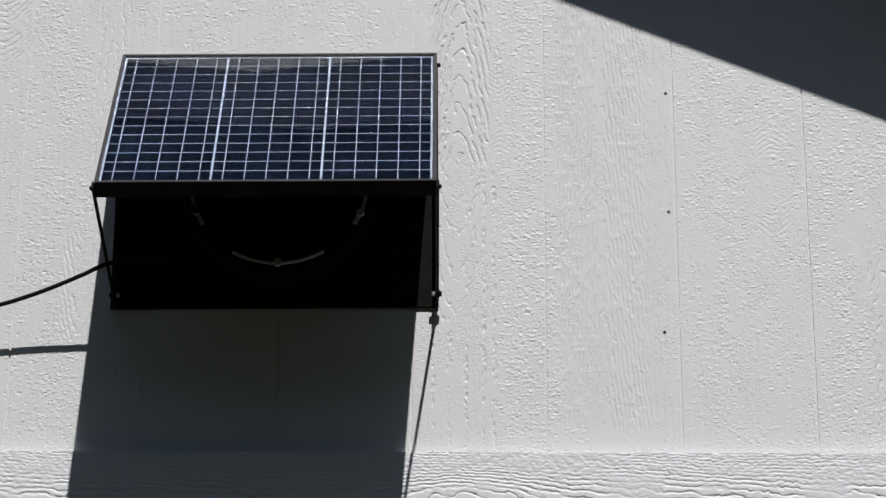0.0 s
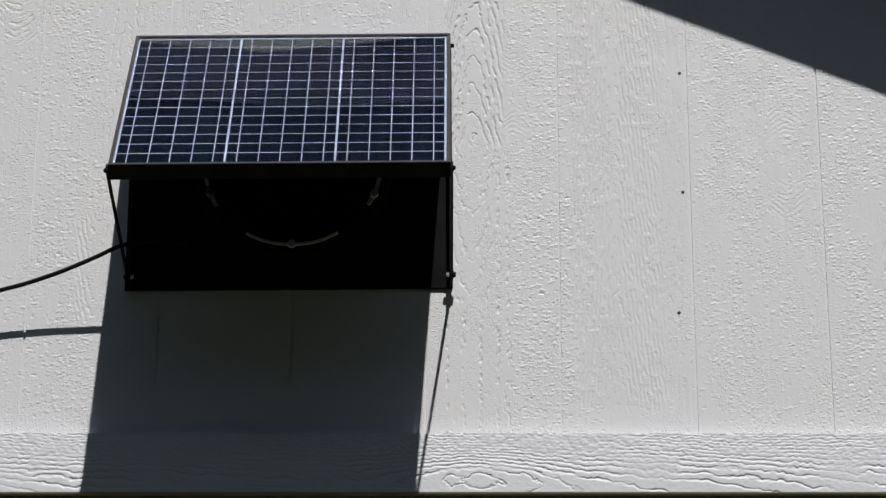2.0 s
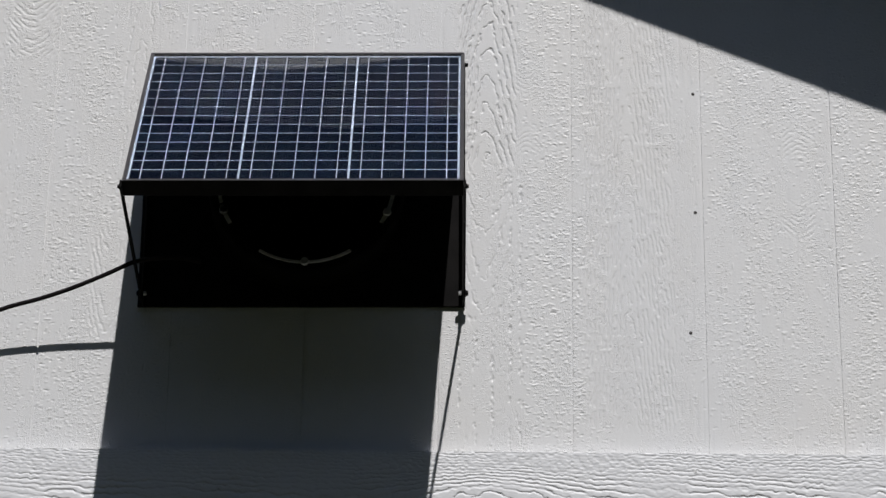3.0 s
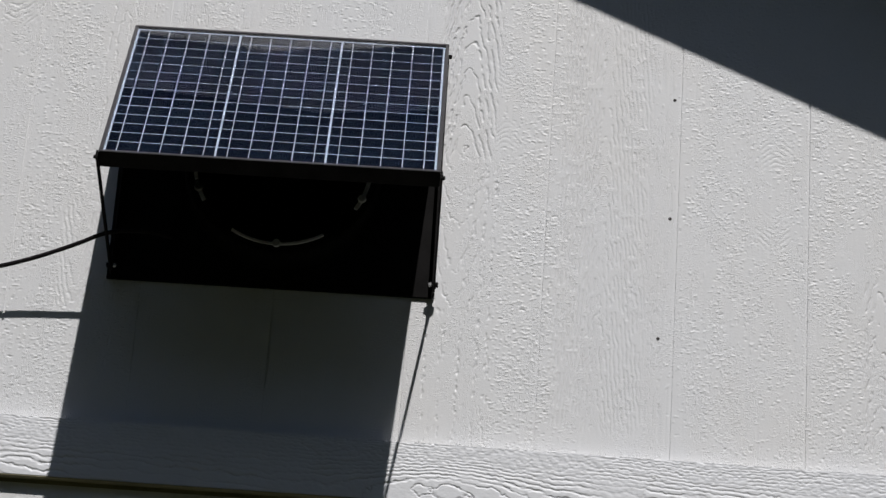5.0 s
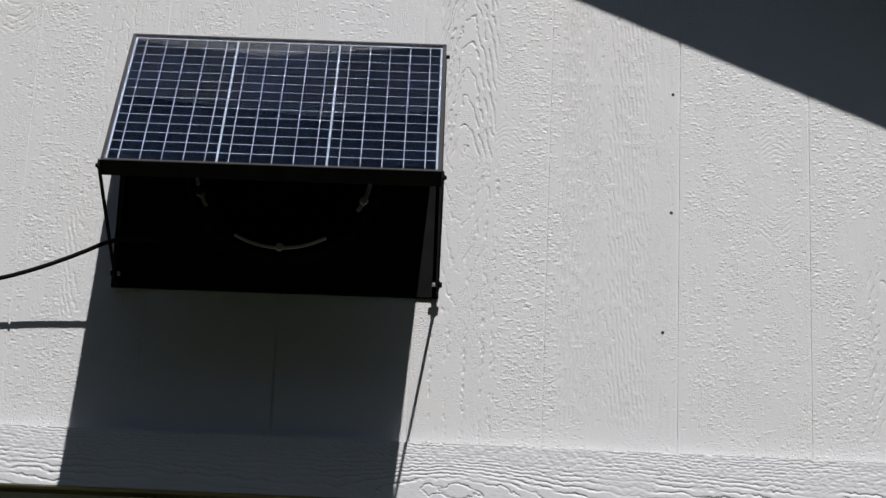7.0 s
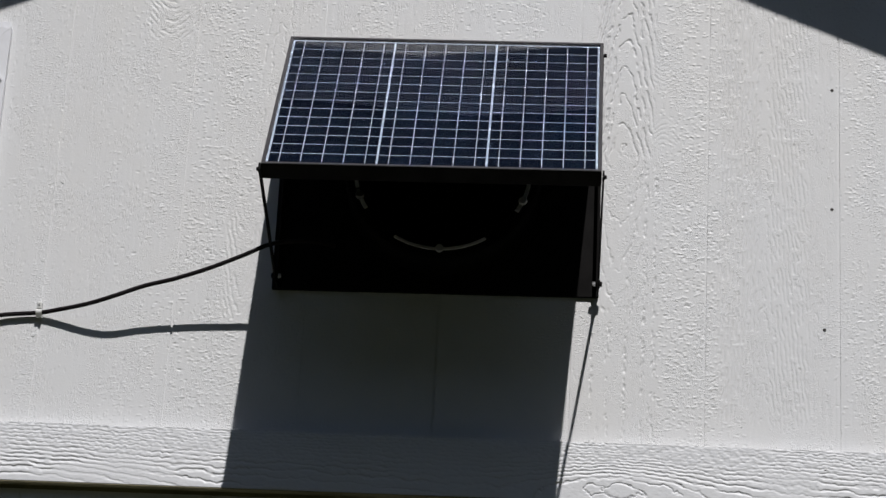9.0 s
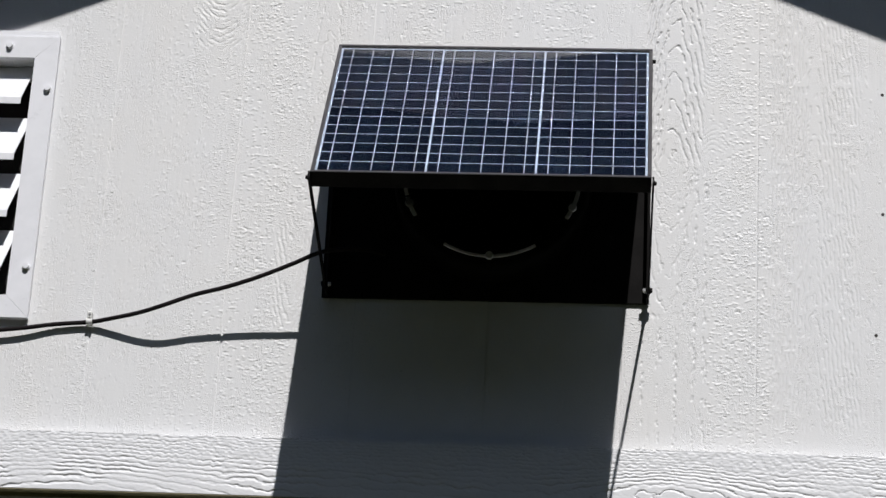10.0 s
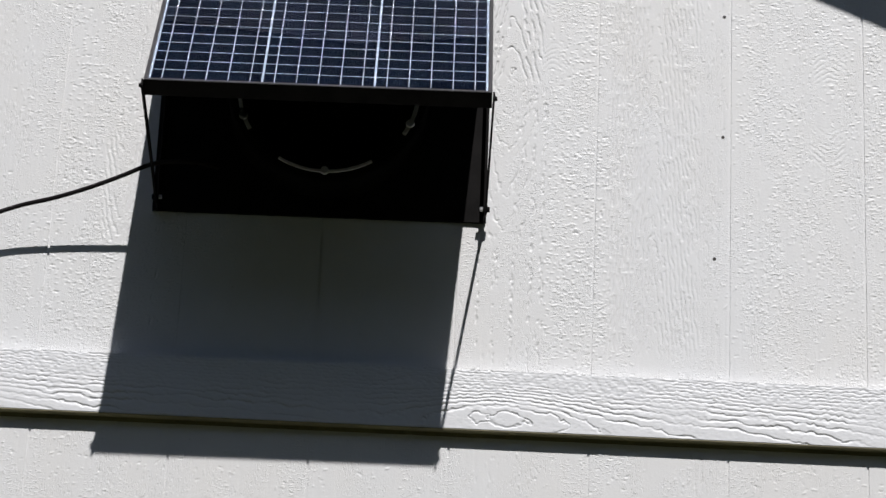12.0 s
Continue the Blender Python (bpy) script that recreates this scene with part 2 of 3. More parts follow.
def soft(v, lo, hi):
    """Smooth step of an array between lo and hi; hi below lo turns it over."""
    t = np.clip((v - lo) / (hi - lo), 0.0, 1.0)
    return t * t * (3 - 2 * t)


def lattice(seed, xs, zs, fx, fz):
    """Smooth random field over a grid, fx and fz cells a metre, from 0 to 1."""
    table = np.random.RandomState(seed).random_sample((int(4.0 * fz) + 4, int(7.0 * fx) + 4))
    u, v = (xs + 3.2) * fx, (zs + 2.0) * fz
    i, j = np.floor(u).astype(int), np.floor(v).astype(int)
    fu, fv = soft(u - i, 0, 1)[None, :], soft(v - j, 0, 1)[:, None]
    low = table[j][:, i] * (1 - fu) + table[j][:, i + 1] * fu
    high = table[j + 1][:, i] * (1 - fu) + table[j + 1][:, i + 1] * fu
    return low * (1 - fv) + high * fv


def marks(field, x, z, long, thick, lean, height):
    """Stamp many small soft ridges (height above 0) or dents into the grid; lean turns them from level."""
    half = int(0.011 / STEP)
    off = np.arange(-half, half + 1)
    ci, cj = np.round((x - GX0) / STEP).astype(int), np.round((z - GZ0) / STEP).astype(int)
    keep = (ci > half) & (ci < len(GRID_X) - half - 1) & (cj > half) & (cj < len(GRID_Z) - half - 1)
    x, z, long, thick, lean, height, ci, cj = (v[keep] for v in (x, z, long, thick, lean, height, ci, cj))
    dx = (ci[:, None] + off[None, :]) * STEP + GX0 - x[:, None]
    dz = (cj[:, None] + off[None, :]) * STEP + GZ0 - z[:, None]
    dx, dz = dx[:, None, :], dz[:, :, None]
    c, s_ = np.cos(lean)[:, None, None], np.sin(lean)[:, None, None]
    bend = 1 + 0.35 * np.sin(dx * 900 + x[:, None, None] * 4000)
    r = np.abs((dx * c + dz * s_) / long[:, None, None]) ** 4 + np.abs((dz * c - dx * s_) / (thick[:, None, None] * bend)) ** 4
    stamp = np.exp(-r) * height[:, None, None]
    np.add.at(field, (cj[:, None, None] + off[None, :, None], ci[:, None, None] + off[None, None, :]), stamp)


def scatter(field, seed, count, weight, sizes, lean, height, rows=0.0):
    """Strew marks over the wall where weight(x, z) allows; rows draws them into level saw rows."""
    rng = np.random.RandomState(seed)
    x, z = rng.uniform(GX0, GX1, count), rng.uniform(GZ0, GZ1, count)
    patch = lattice(seed + 50, GRID_X, GRID_Z, 26.0, 14.0)
    here = patch[((z - GZ0) / STEP).astype(int).clip(0, len(GRID_Z) - 1), ((x - GX0) / STEP).astype(int).clip(0, len(GRID_X) - 1)]
    keep = rng.random_sample(count) < weight(x, z) * soft(here, 0.15, 0.65)
    x, z = x[keep], z[keep]
    k = len(x)
    if rows:
        z = np.round(z / rows) * rows + rng.normal(0, rows * 0.16, k) + 0.0012 * np.sin(x * 37)
    (l0, l1), (t0, t1) = sizes
    tall = rng.uniform(0.45, 1.0, k) * height * np.where(rng.random_sample(k) < 0.62, 1.0, -1.0)
    marks(field, x, z, rng.uniform(l0, l1, k), rng.uniform(t0, t1, k), lean + rng.normal(0, 0.22, k), tall)


def within(v, lo, hi, edge=0.012):
    return soft(v, lo - edge, lo + edge) * soft(v, hi + edge, hi - edge)


def saw_weight(x, z):
    w = 0.95 * within(x, 0.738, 0.868) + 0.9 * within(x, 1.222, 1.42) + 0.8 * within(x, -0.005, 0.125)
    w += 0.55 * within(x, 1.02, 1.21) + 0.3 * within(x, -0.12, -0.02) + 0.5 * within(x, 0.17, 0.60) + 0.1 * within(x, -0.62, -0.21)
    return w * np.where(z < -0.09, 0.25, 1.0)


def pimple_weight(x, z):
    w = 0.30 + 0.5 * within(x, 0.72, 0.80) * (z > 0.35) + 0.4 * within(x, 1.02, 1.21) + 0.5 * within(x, 0.09, 0.20)
    w -= 0.25 * within(x, 0.615, 0.72) + 0.28 * within(x, 0.872, 0.925)
    return w * np.where(z < -0.09, 0.35, 1.0)


def crack_weight(x, z):
    w = 0.75 * within(x, 0.655, 0.735) * (z < 0.42) + 1.0 * within(x, -0.62, -0.05) + 0.45 * within(x, 0.93, 1.005)
    return w + 0.25 * within(x, 1.02, 1.12) + 0.35 * within(x, 0.11, 0.20) + 0.1


def carve_wall():
    """How far each point of the carved stretch stands back from the face, in metres."""
    xs, zs = GRID_X, GRID_Z
    up = np.zeros((len(zs), len(xs)))
    scatter(up, 3, 52000, saw_weight, ((0.0011, 0.0034), (0.0007, 0.0012)), 0.0, 0.00082, 0.0074)
    scatter(up, 4, 26000, pimple_weight, ((0.0008, 0.0017), (0.0007, 0.0013)), 0.6, 0.00070)
    scatter(up, 5, 16000, crack_weight, ((0.0016, 0.0046), (0.0007, 0.0010)), 1.52, 0.00070)
    up *= (1.0 - 0.3 * soft(xs, -0.02, -0.12))[None, :]
    # dark pores that line up in a few upright columns
    rng = np.random.RandomState(8)
    for x0, z0, z1, count in ((0.640, 0.0, 0.20, 16), (0.664, 0.0, 0.30, 26), (0.690, 0.0, 0.43, 44), (0.717, 0.0, 0.47, 62),
                              (0.733, 0.0, 0.47, 54), (0.846, 0.25, 0.55, 22), (0.858, 0.28, 0.60, 24), (0.870, 0.30, 0.62, 22),
                              (0.160, 0.05, 0.60, 40), (0.148, 0.10, 0.70, 40), (-0.205, 0.02, 0.60, 30), (1.385, 0.02, 0.30, 26)):
        z = rng.uniform(z0, z1, count)
        slant = 0.16 if 0.84 < x0 < 0.88 else 0.0
        x = x0 + slant * (z - 0.42) + rng.normal(0, 0.0016, count)
        marks(up, x, z, rng.uniform(0.002, 0.005, count), rng.uniform(0.0009, 0.0014, count), 1.45 + rng.normal(0, 0.15, count), -rng.uniform(0.0006, 0.0011, count))
    # fine upright grain beside the pointed rings
    grain = soft(lattice(21, xs, zs, 240.0, 14.0), 0.55, 0.85) * soft(lattice(22, xs, zs, 60.0, 40.0), 0.25, 0.6)
    up -= grain * (0.00022 * within(xs, 0.93, 1.005) + 0.00010)[None, :]
    jag = 0.30 * lattice(11, xs, zs, 190.0, 150.0) + 0.45 * lattice(12, xs, zs, 80.0, 60.0) + 0.7 * lattice(13, xs, zs, 16.0, 7.0)
    broken = soft(lattice(14, xs, zs, 130.0, 95.0), 0.24, 0.48)
    X, Z = xs[None, :], zs[:, None]
    for x0, half, z0, z1, across, down, tip, deep in ARCHES:
        dx = X - x0
        leg = np.sqrt(dx * dx + tip * tip)
        ring = (leg * across + Z * down + jag) % 1.0
        if down < 0:
            ring = 1.0 - ring
        gap = (1.0 - ring) / np.hypot(across * dx / leg, down)       # way down to the ledge above, in metres
        ledge = soft(gap, 0.0042, 0.0010) * soft(ring, 1.0, 0.97)
        mask = soft(np.abs(dx), half, half * 0.75) * soft(Z, z0, z0 + 0.03) * soft(Z, z1, z1 - 0.03)
        up = up * (1 - 0.6 * mask) - ledge * mask * (np.sqrt(broken) if deep > 0.0006 else broken) * deep * 1.6
    return np.clip(0.00060 - up, 0.0, 0.0021)


def grid_mesh(bm_data, xs, zs, deep, back):
    """Add a carved front (y = deep) with its four edges turned back to y = back; bm_data gathers verts and faces."""
    verts, faces = bm_data
    base = sum(len(v) for v in verts)
    nz, nx = deep.shape
    front = np.stack([np.broadcast_to(xs[None, :], deep.shape), deep, np.broadcast_to(zs[:, None], deep.shape)], -1).reshape(-1, 3)
    ids = np.arange(nz * nx).reshape(nz, nx) + base
    verts.append(front)
    faces.append(np.stack([ids[:-1, :-1], ids[:-1, 1:], ids[1:, 1:], ids[1:, :-1]], -1).reshape(-1, 4))
    base += nz * nx
    rim = np.concatenate([ids[0, :], ids[1:, -1], ids[-1, -2::-1], ids[-2:0:-1, 0]]) - ids[0, 0]
    near = front[rim]
    far = near.copy()
    far[:, 1] = back
    k = len(rim)
    verts.append(np.concatenate([near, far]))
    i = np.arange(k)
    j = (i + 1) % k
    faces.append(np.stack([base + i, base + k + i, base + k + j, base + j], -1))


def carved_object(name, bm_data, material, parent=None, extra=None):
    """Quads gathered by grid_mesh as one smooth mesh object, with an optional bmesh of plain rest."""
    verts, faces = list(bm_data[0]), list(bm_data[1])
    if extra is not None:
        bmesh.ops.recalc_face_normals(extra, faces=extra.faces)
        extra.verts.index_update()
    co, quads = np.concatenate(verts), np.concatenate(faces)
    loops = [quads.reshape(-1)]
    starts = list(np.arange(len(quads)) * 4)
    if extra is not None:
        total = len(quads) * 4
        rest = []
        for f in extra.faces:
            starts.append(total)
            rest += [v.index + len(co) for v in f.verts]
            total += len(f.verts)
        loops.append(np.array(rest))
        co = np.concatenate([co, np.array([v.co[:] for v in extra.verts])])
        extra.free()
    loops = np.concatenate(loops)
    me = bpy.data.meshes.new(name)
    me.vertices.add(len(co))
    me.vertices.foreach_set("co", co.astype(np.float32).reshape(-1))
    me.loops.add(len(loops))
    me.loops.foreach_set("vertex_index", loops.astype(np.int32))
    me.polygons.add(len(starts))
    me.polygons.foreach_set("loop_start", np.array(starts, dtype=np.int32))
    me.update(calc_edges=True)
    smooth = np.zeros(len(starts), dtype=bool)
    smooth[:len(quads)] = True
    me.polygons.foreach_set("use_smooth", smooth)
    me.materials.append(material)
    ob = new(name, me)
    if parent is not None:
        ob.parent = parent
    return ob


def carve_board(xs, zs):
    """Depth of the band board's lengthwise grain: ledges that overhang like shingles, close above and wide below."""
    low = np.broadcast_to(zs[:, None], (len(zs), len(xs)))
    X = xs[None, :]
    wide = soft(-low, 0.02, 0.075)
    def rings(height):
        field = np.power(np.clip(height + 0.103, 0.001, None), 1.8) * 720.0 + X * 4.0
        for x0, z0, a, b, k in BOARD_KNOTS:
            field = field + k * np.exp(-((X - x0) / a) ** 2 - ((low - z0) / b) ** 2)
        return field

    swayed = low + 0.012 * (lattice(33, xs, zs, 7.0, 18.0) - 0.5)
    even = rings(swayed)
    per_z = np.abs(np.gradient(even, axis=0)) / (zs[1] - zs[0])
    jag = 0.0036 * (lattice(31, xs, zs, 190.0, 240.0) - 0.5) + (0.002 + 0.006 * wide) * (lattice(32, xs, zs, 45.0, 60.0) - 0.5)
    ring = rings(swayed + jag) % 1.0
    gap = (1.0 - ring) / np.maximum(per_z, 22.0)
    ledge = soft(gap, 0.0027 + 0.0036 * wide, 0.0009) * soft(gap, 0.0, 0.0008)
    patch = soft(lattice(34, xs, zs, 14.0, 70.0), 0.25, 0.60) * soft(lattice(35, xs, zs, 90.0, 120.0), 0.10, 0.45)
    deep = ledge * (0.30 + 0.70 * patch) * (0.00066 + 0.00080 * wide)
    rough = 0.00042 * soft(lattice(36, xs, zs, 210.0, 280.0), 0.45, 0.75) * (1 - 0.7 * wide)
    return deep + rough


def carved_board(x0, x1):
    """The band board: a carved front on a solid back."""
    xs = np.concatenate([[x0], np.arange(-0.68, 1.46, 0.0011), [x1]])
    zs = np.linspace(BAND_LOW + 0.0006, Z0 - 0.0020, 96)
    data = ([], [])
    deep = carve_board(xs, zs - Z0)
    grid_mesh(data, xs, zs, BAND_OUT + deep, -0.001)
    return carved_object("band_board", data, BOARD, None)


# ---------------------------------------------------------------- the building
RIDGE_X, SLOPE, OVERHANG = 0.405, 0.423, 0.360
APEX = Z0 + 0.986 + DROP * OVERHANG      # underside of the roof edge at the ridge
HALF, DEEP = 3.05, 7.0                    # half the gable's width; the building's length
BAND_LOW, BAND_OUT = Z0 - 0.0942, -0.0160
LOWER_TOP = Z0 - 0.1015
GROOVE, PROUD = 0.0034, 0.0024


def roof_under(x):
    return APEX - SLOPE * abs(x - RIDGE_X)


ground = part("ground", box(-400, 400, -400, 400, -0.5, 0.0), GRASS)
tagged(ground, "mown green lawn round the building", "ground", kind="structure")

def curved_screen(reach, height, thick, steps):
    """Curved screen closing the yard behind the camera, added unseen to block low sky."""
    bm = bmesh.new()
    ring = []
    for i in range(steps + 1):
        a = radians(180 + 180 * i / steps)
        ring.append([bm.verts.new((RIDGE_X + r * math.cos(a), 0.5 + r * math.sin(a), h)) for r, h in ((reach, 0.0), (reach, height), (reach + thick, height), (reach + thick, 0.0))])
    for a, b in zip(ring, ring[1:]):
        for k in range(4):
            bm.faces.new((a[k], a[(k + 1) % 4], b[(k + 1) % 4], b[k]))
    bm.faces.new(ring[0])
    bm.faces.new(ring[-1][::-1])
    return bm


# no known hedge: added at this height to keep low sky off the wall
screen = part("backdrop", curved_screen(9.2, 8.0, 1.2, 48), SKY_BLOCK)
tagged(screen, "unseen dark green screen added to close the yard and block low sky", "hedge", kind="structure")

left, right = RIDGE_X - HALF, RIDGE_X + HALF
HOLE = (-0.664 + 0.0375, -0.3030 - 0.0375, Z0 + 0.1830 + 0.0375, Z0 + 0.6695 - 0.0375)   # vent opening: x, x, z, z


def merged(pieces, y0, y1, bevel=0.0):
    """Several outlines as one mesh."""
    bm = bmesh.new()
    for outline in pieces:
        one = prism(outline, y0, y1, bevel)
        tmp = bpy.data.meshes.new("tmp")
        one.to_mesh(tmp)
        one.free()
        bm.from_mesh(tmp)
        bpy.data.meshes.remove(tmp)
    return bm


def column(a, b, low):
    """The wall's outline between two uprights, up to the roof, split round the vent opening."""
    h0, h1, v0, v1 = HOLE

    def span(xa, xb, z0=low, z1=None):
        if z1 is not None:
            return [(xa, z0), (xb, z0), (xb, z1), (xa, z1)]
        tops = [(xa, roof_under(xa) - 0.004), (xb, roof_under(xb) - 0.004)]
        if xa < RIDGE_X < xb:
            tops.insert(1, (RIDGE_X, APEX - 0.004))
        return [(xa, z0), (xb, z0)] + tops[::-1]

    if b <= h0 or a >= h1:
        return [span(a, b)]
    m0, m1 = max(a, h0), min(b, h1)
    out = [span(m0, m1, low, v0), span(m0, m1, v1)]
    if a < h0:
        out.append(span(a, h0))
    if b > h1:
        out.append(span(h1, b))
    return out


wall = part("wall_south", merged(column(left, right, 0.0), PROUD, 0.11), SIDING)
tagged(wall, "off-white painted gable wall of grooved wood-grain siding", "wall", kind="structure")
for name, x0, x1 in (("wall_west", left, left + 0.1), ("wall_east", right - 0.1, right)):
    w = part(name, box(x0, x1, 0.112, DEEP, 0.0, roof_under(x0 if x0 > 0 else x1) - 0.06), SIDING)
    tagged(w, "off-white painted side wall of the building", "wall", kind="structure")
w = part("wall_north", prism([(left, 0.0), (right, 0.0), (right, roof_under(right)), (RIDGE_X, APEX), (left, roof_under(left))], DEEP + 0.002, DEEP + 0.1), SIDING)
tagged(w, "off-white painted rear gable wall", "wall", kind="structure")

# two roof slopes that overhang the gable
for side, name in ((-1, "roof_west"), (1, "roof_east")):
    eave = RIDGE_X + side * (HALF + 0.35)
    out = [(RIDGE_X, APEX), (eave, roof_under(eave)), (eave, roof_under(eave) + 0.16), (RIDGE_X, APEX + 0.16)]
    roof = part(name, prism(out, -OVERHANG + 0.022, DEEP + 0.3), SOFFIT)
    tagged(roof, "pitched roof slope with a very dark soffit", "roof", kind="structure")
    part("rake_board", prism(out, -OVERHANG, -OVERHANG + 0.020), BOARD, roof)
    top = [(x, z + 0.004) for x, z in (out[3], out[2])] + [(x, z + 0.02) for x, z in (out[2], out[3])]
    part("shingle_layer", prism(top, -OVERHANG - 0.02, DEEP + 0.32), SHINGLE, roof)

# band board, the metal flashing tucked under it
band = carved_board(left, right)
tagged(band, "off-white painted band board with deep wood grain", "trim", kind="structure")
fl = part("flashing_strip", box(left, right, -0.0005, PROUD - 0.0005, LOWER_TOP + 0.0003, BAND_LOW + 0.02), FLASHING)
part("drip_leg", box(left, right, BAND_OUT + 0.0006, -0.0007, BAND_LOW - 0.0014, BAND_LOW - 0.0002), FLASHING, fl)
tagged(fl, "olive-brown metal flashing strip under the band board", "flashing", kind="structure")


# ---------------------------------------------------------------- solar attic fan
def solar_fan():
    fan = new("solar_attic_fan")
    tagged(fan, "black wall-mounted solar attic fan with tilted panel on side arms", "solar fan")
    cx = 0.3985
    x0, x1 = 0.1515, 0.6460
    zb = Z0 + 0.2352
    # mounting plate with folded sides
    plate = part("mounting_plate", box(x0 - 0.0062, x1 + 0.0006, -0.0042, -0.0002, zb, Z0 + 0.655, 0.0012), BLACK, fan, "black steel mounting plate")
    part("side_flange", box(x0 + 0.0022, x0 + 0.0040, -0.030, -0.0044, zb, Z0 + 0.640, 0.0006), BLACK, plate)
    part("side_flange", box(x1 - 0.0042, x1 - 0.0024, -0.030, -0.0044, zb, Z0 + 0.640, 0.0006), BLACK, plate)
    for k in range(3):
        part("screw", bolt((cx - 0.2 + 0.2 * k, -0.0042, zb + 0.012), (0, -1, 0), 0.004, 0.003, 10), BLACK, plate)
    # round fan shroud
    sc, sr_, sy = (0.4035, Z0 + 0.4185), 0.152, -0.062
    bm = bmesh.new()
    seg = 64
    prof = [(sr_, -0.0044), (sr_, sy + 0.006), (sr_ - 0.006, sy), (0.118, sy), (0.112, sy + 0.008), (0.112, -0.0044)]
    rings = [[bm.verts.new((sc[0] + r * math.cos(2 * math.pi * k / seg), y, sc[1] + r * math.sin(2 * math.pi * k / seg))) for k in range(seg)] for r, y in prof]
    for a, b in zip(rings, rings[1:]):
        for k in range(seg):
            bm.faces.new((a[k], a[(k + 1) % seg], b[(k + 1) % seg], b[k]))
    shroud = part("fan_shroud", bm, MOULDED, fan, "black round fan shroud", True)
    # motor and blades at rest inside the shroud
    part("motor", rod((sc[0], -0.006, sc[1]), (sc[0], sy + 0.01, sc[1]), 0.032, 24), MOULDED, fan)
    for k in range(5):
        a = 2 * math.pi * k / 5 + 0.3
        bm = bmesh.new()
        u, v = Vector((math.cos(a), 0, math.sin(a))), Vector((-math.sin(a), 0, math.cos(a)))
        c = Vector((sc[0], -0.030, sc[1]))
        corners = [c + u * 0.034 - v * 0.012 + Vector((0, -0.010, 0)), c + u * 0.106 - v * 0.034 + Vector((0, -0.012, 0)),
                   c + u * 0.106 + v * 0.034 + Vector((0, 0.012, 0)), c + u * 0.034 + v * 0.012 + Vector((0, 0.010, 0))]
        lo = [bm.verts.new(p) for p in corners]
        hi = [bm.verts.new(p + Vector((0, -0.002, 0))) for p in corners]
        bm.faces.new(lo[::-1]), bm.faces.new(hi)
        for i in range(4):
            bm.faces.new((lo[i], lo[(i + 1) % 4], hi[(i + 1) % 4], hi[i]))
        part("blade", bm, MOULDED, fan)
    # bright rim tabs, each with a screw
    for a0, a1, am in ((239, 301, 270), (179, 195, 201.5), (197, 211, 201.5), (329, 361, 337.0), (107, 130, 126), (50, 73, 54)):
        bm = bmesh.new()
        n_, r0, r1 = 16, (0.1328 if a1 - a0 > 40 else 0.1316), (0.1366 if a1 - a0 > 40 else 0.1374)
        prev = None
        for i in range(n_ + 1):
            a = radians(a0 + (a1 - a0) * i / n_)
            quad = [bm.verts.new((sc[0] + r * math.cos(a), y, sc[1] + r * math.sin(a))) for r, y in ((r0, sy), (r0, sy - 0.004), (r1, sy - 0.004), (r1, sy))]
            if prev:
                for j in range(4):
                    bm.faces.new((prev[j], prev[(j + 1) % 4], quad[(j + 1) % 4], quad[j]))
            else:
                bm.faces.new(quad)
            prev = quad
        bm.faces.new(prev[::-1])
        part("rim_tab", bm, TAB, shroud, "bare metal curved rim tab")
        a = radians(am)
        part("screw", bolt((sc[0] + 0.1348 * math.cos(a), sy - 0.004, sc[1] + 0.1348 * math.sin(a)), (0, -1, 0), 0.0068, 0.004, 14), TAB, shroud)

    # tilted solar panel, drawn flat and then turned about its upper edge
    panel = new("solar_panel")
    panel.parent = fan
    panel["label"] = "dark blue solar panel in a black frame"
    width, length, deep = 0.4935, 0.4364, 0.0255
    tilt = radians(37.2)
    seat = Matrix.Translation((0.39875, -0.045, Z0 + 0.6525)) @ Matrix.Rotation(-tilt, 4, "X")

    def flat(name, x0_, x1_, s0, s1, d0, d1, mat, bevel=0.0, label="", up=panel):
        """s runs down the slope, d stands out from the face."""
        bm_ = box(x0_, x1_, -d1, -d0, -s1, -s0, bevel)
        bm_.transform(seat)
        return part(name, bm_, mat, up, label)

    hw = width / 2
    # shade put into the colour: front in BLACK, its sunlit edge a lighter strip
    front = flat("frame_rail", -hw, hw, length - 0.0055, length, -deep, -0.0018, BLACK, 0.0006, "black anodised frame rail, front toned darker as in shade")
    flat("rail_lit_edge", -hw, hw, length - 0.0055, length - 0.0004, -0.0016, 0.0, RAIL, 0.0005, "", front)
    flat("frame_rail", -hw, hw, 0.0, 0.0055, -deep, 0.0, RAIL, 0.0008)
    flat("frame_rail", -hw, -hw + 0.0055, 0.0057, length - 0.0057, -deep, 0.0, RAIL, 0.0008)
    flat("frame_rail", hw - 0.0055, hw, 0.0057, length - 0.0057, -deep, 0.0, RAIL, 0.0008)
    flat("rear_lip", -hw + 0.0055, hw - 0.0055, length - 0.024, length - 0.0055, -deep, -deep + 0.0016, RAIL)
    flat("backsheet", -hw + 0.0057, hw - 0.0057, 0.0057, length - 0.0057, -0.0080, -0.0052, BACKSHEET, 0.0, "white backsheet")
    flat("rear_cover", -hw + 0.0057, hw - 0.0057, 0.0057, length - 0.0057, -0.0100, -0.0084, BLACK)
    rows, top_s, cell_h = 14, 0.0105, 0.0297
    pitch, cell_w = 0.1596, 0.1565
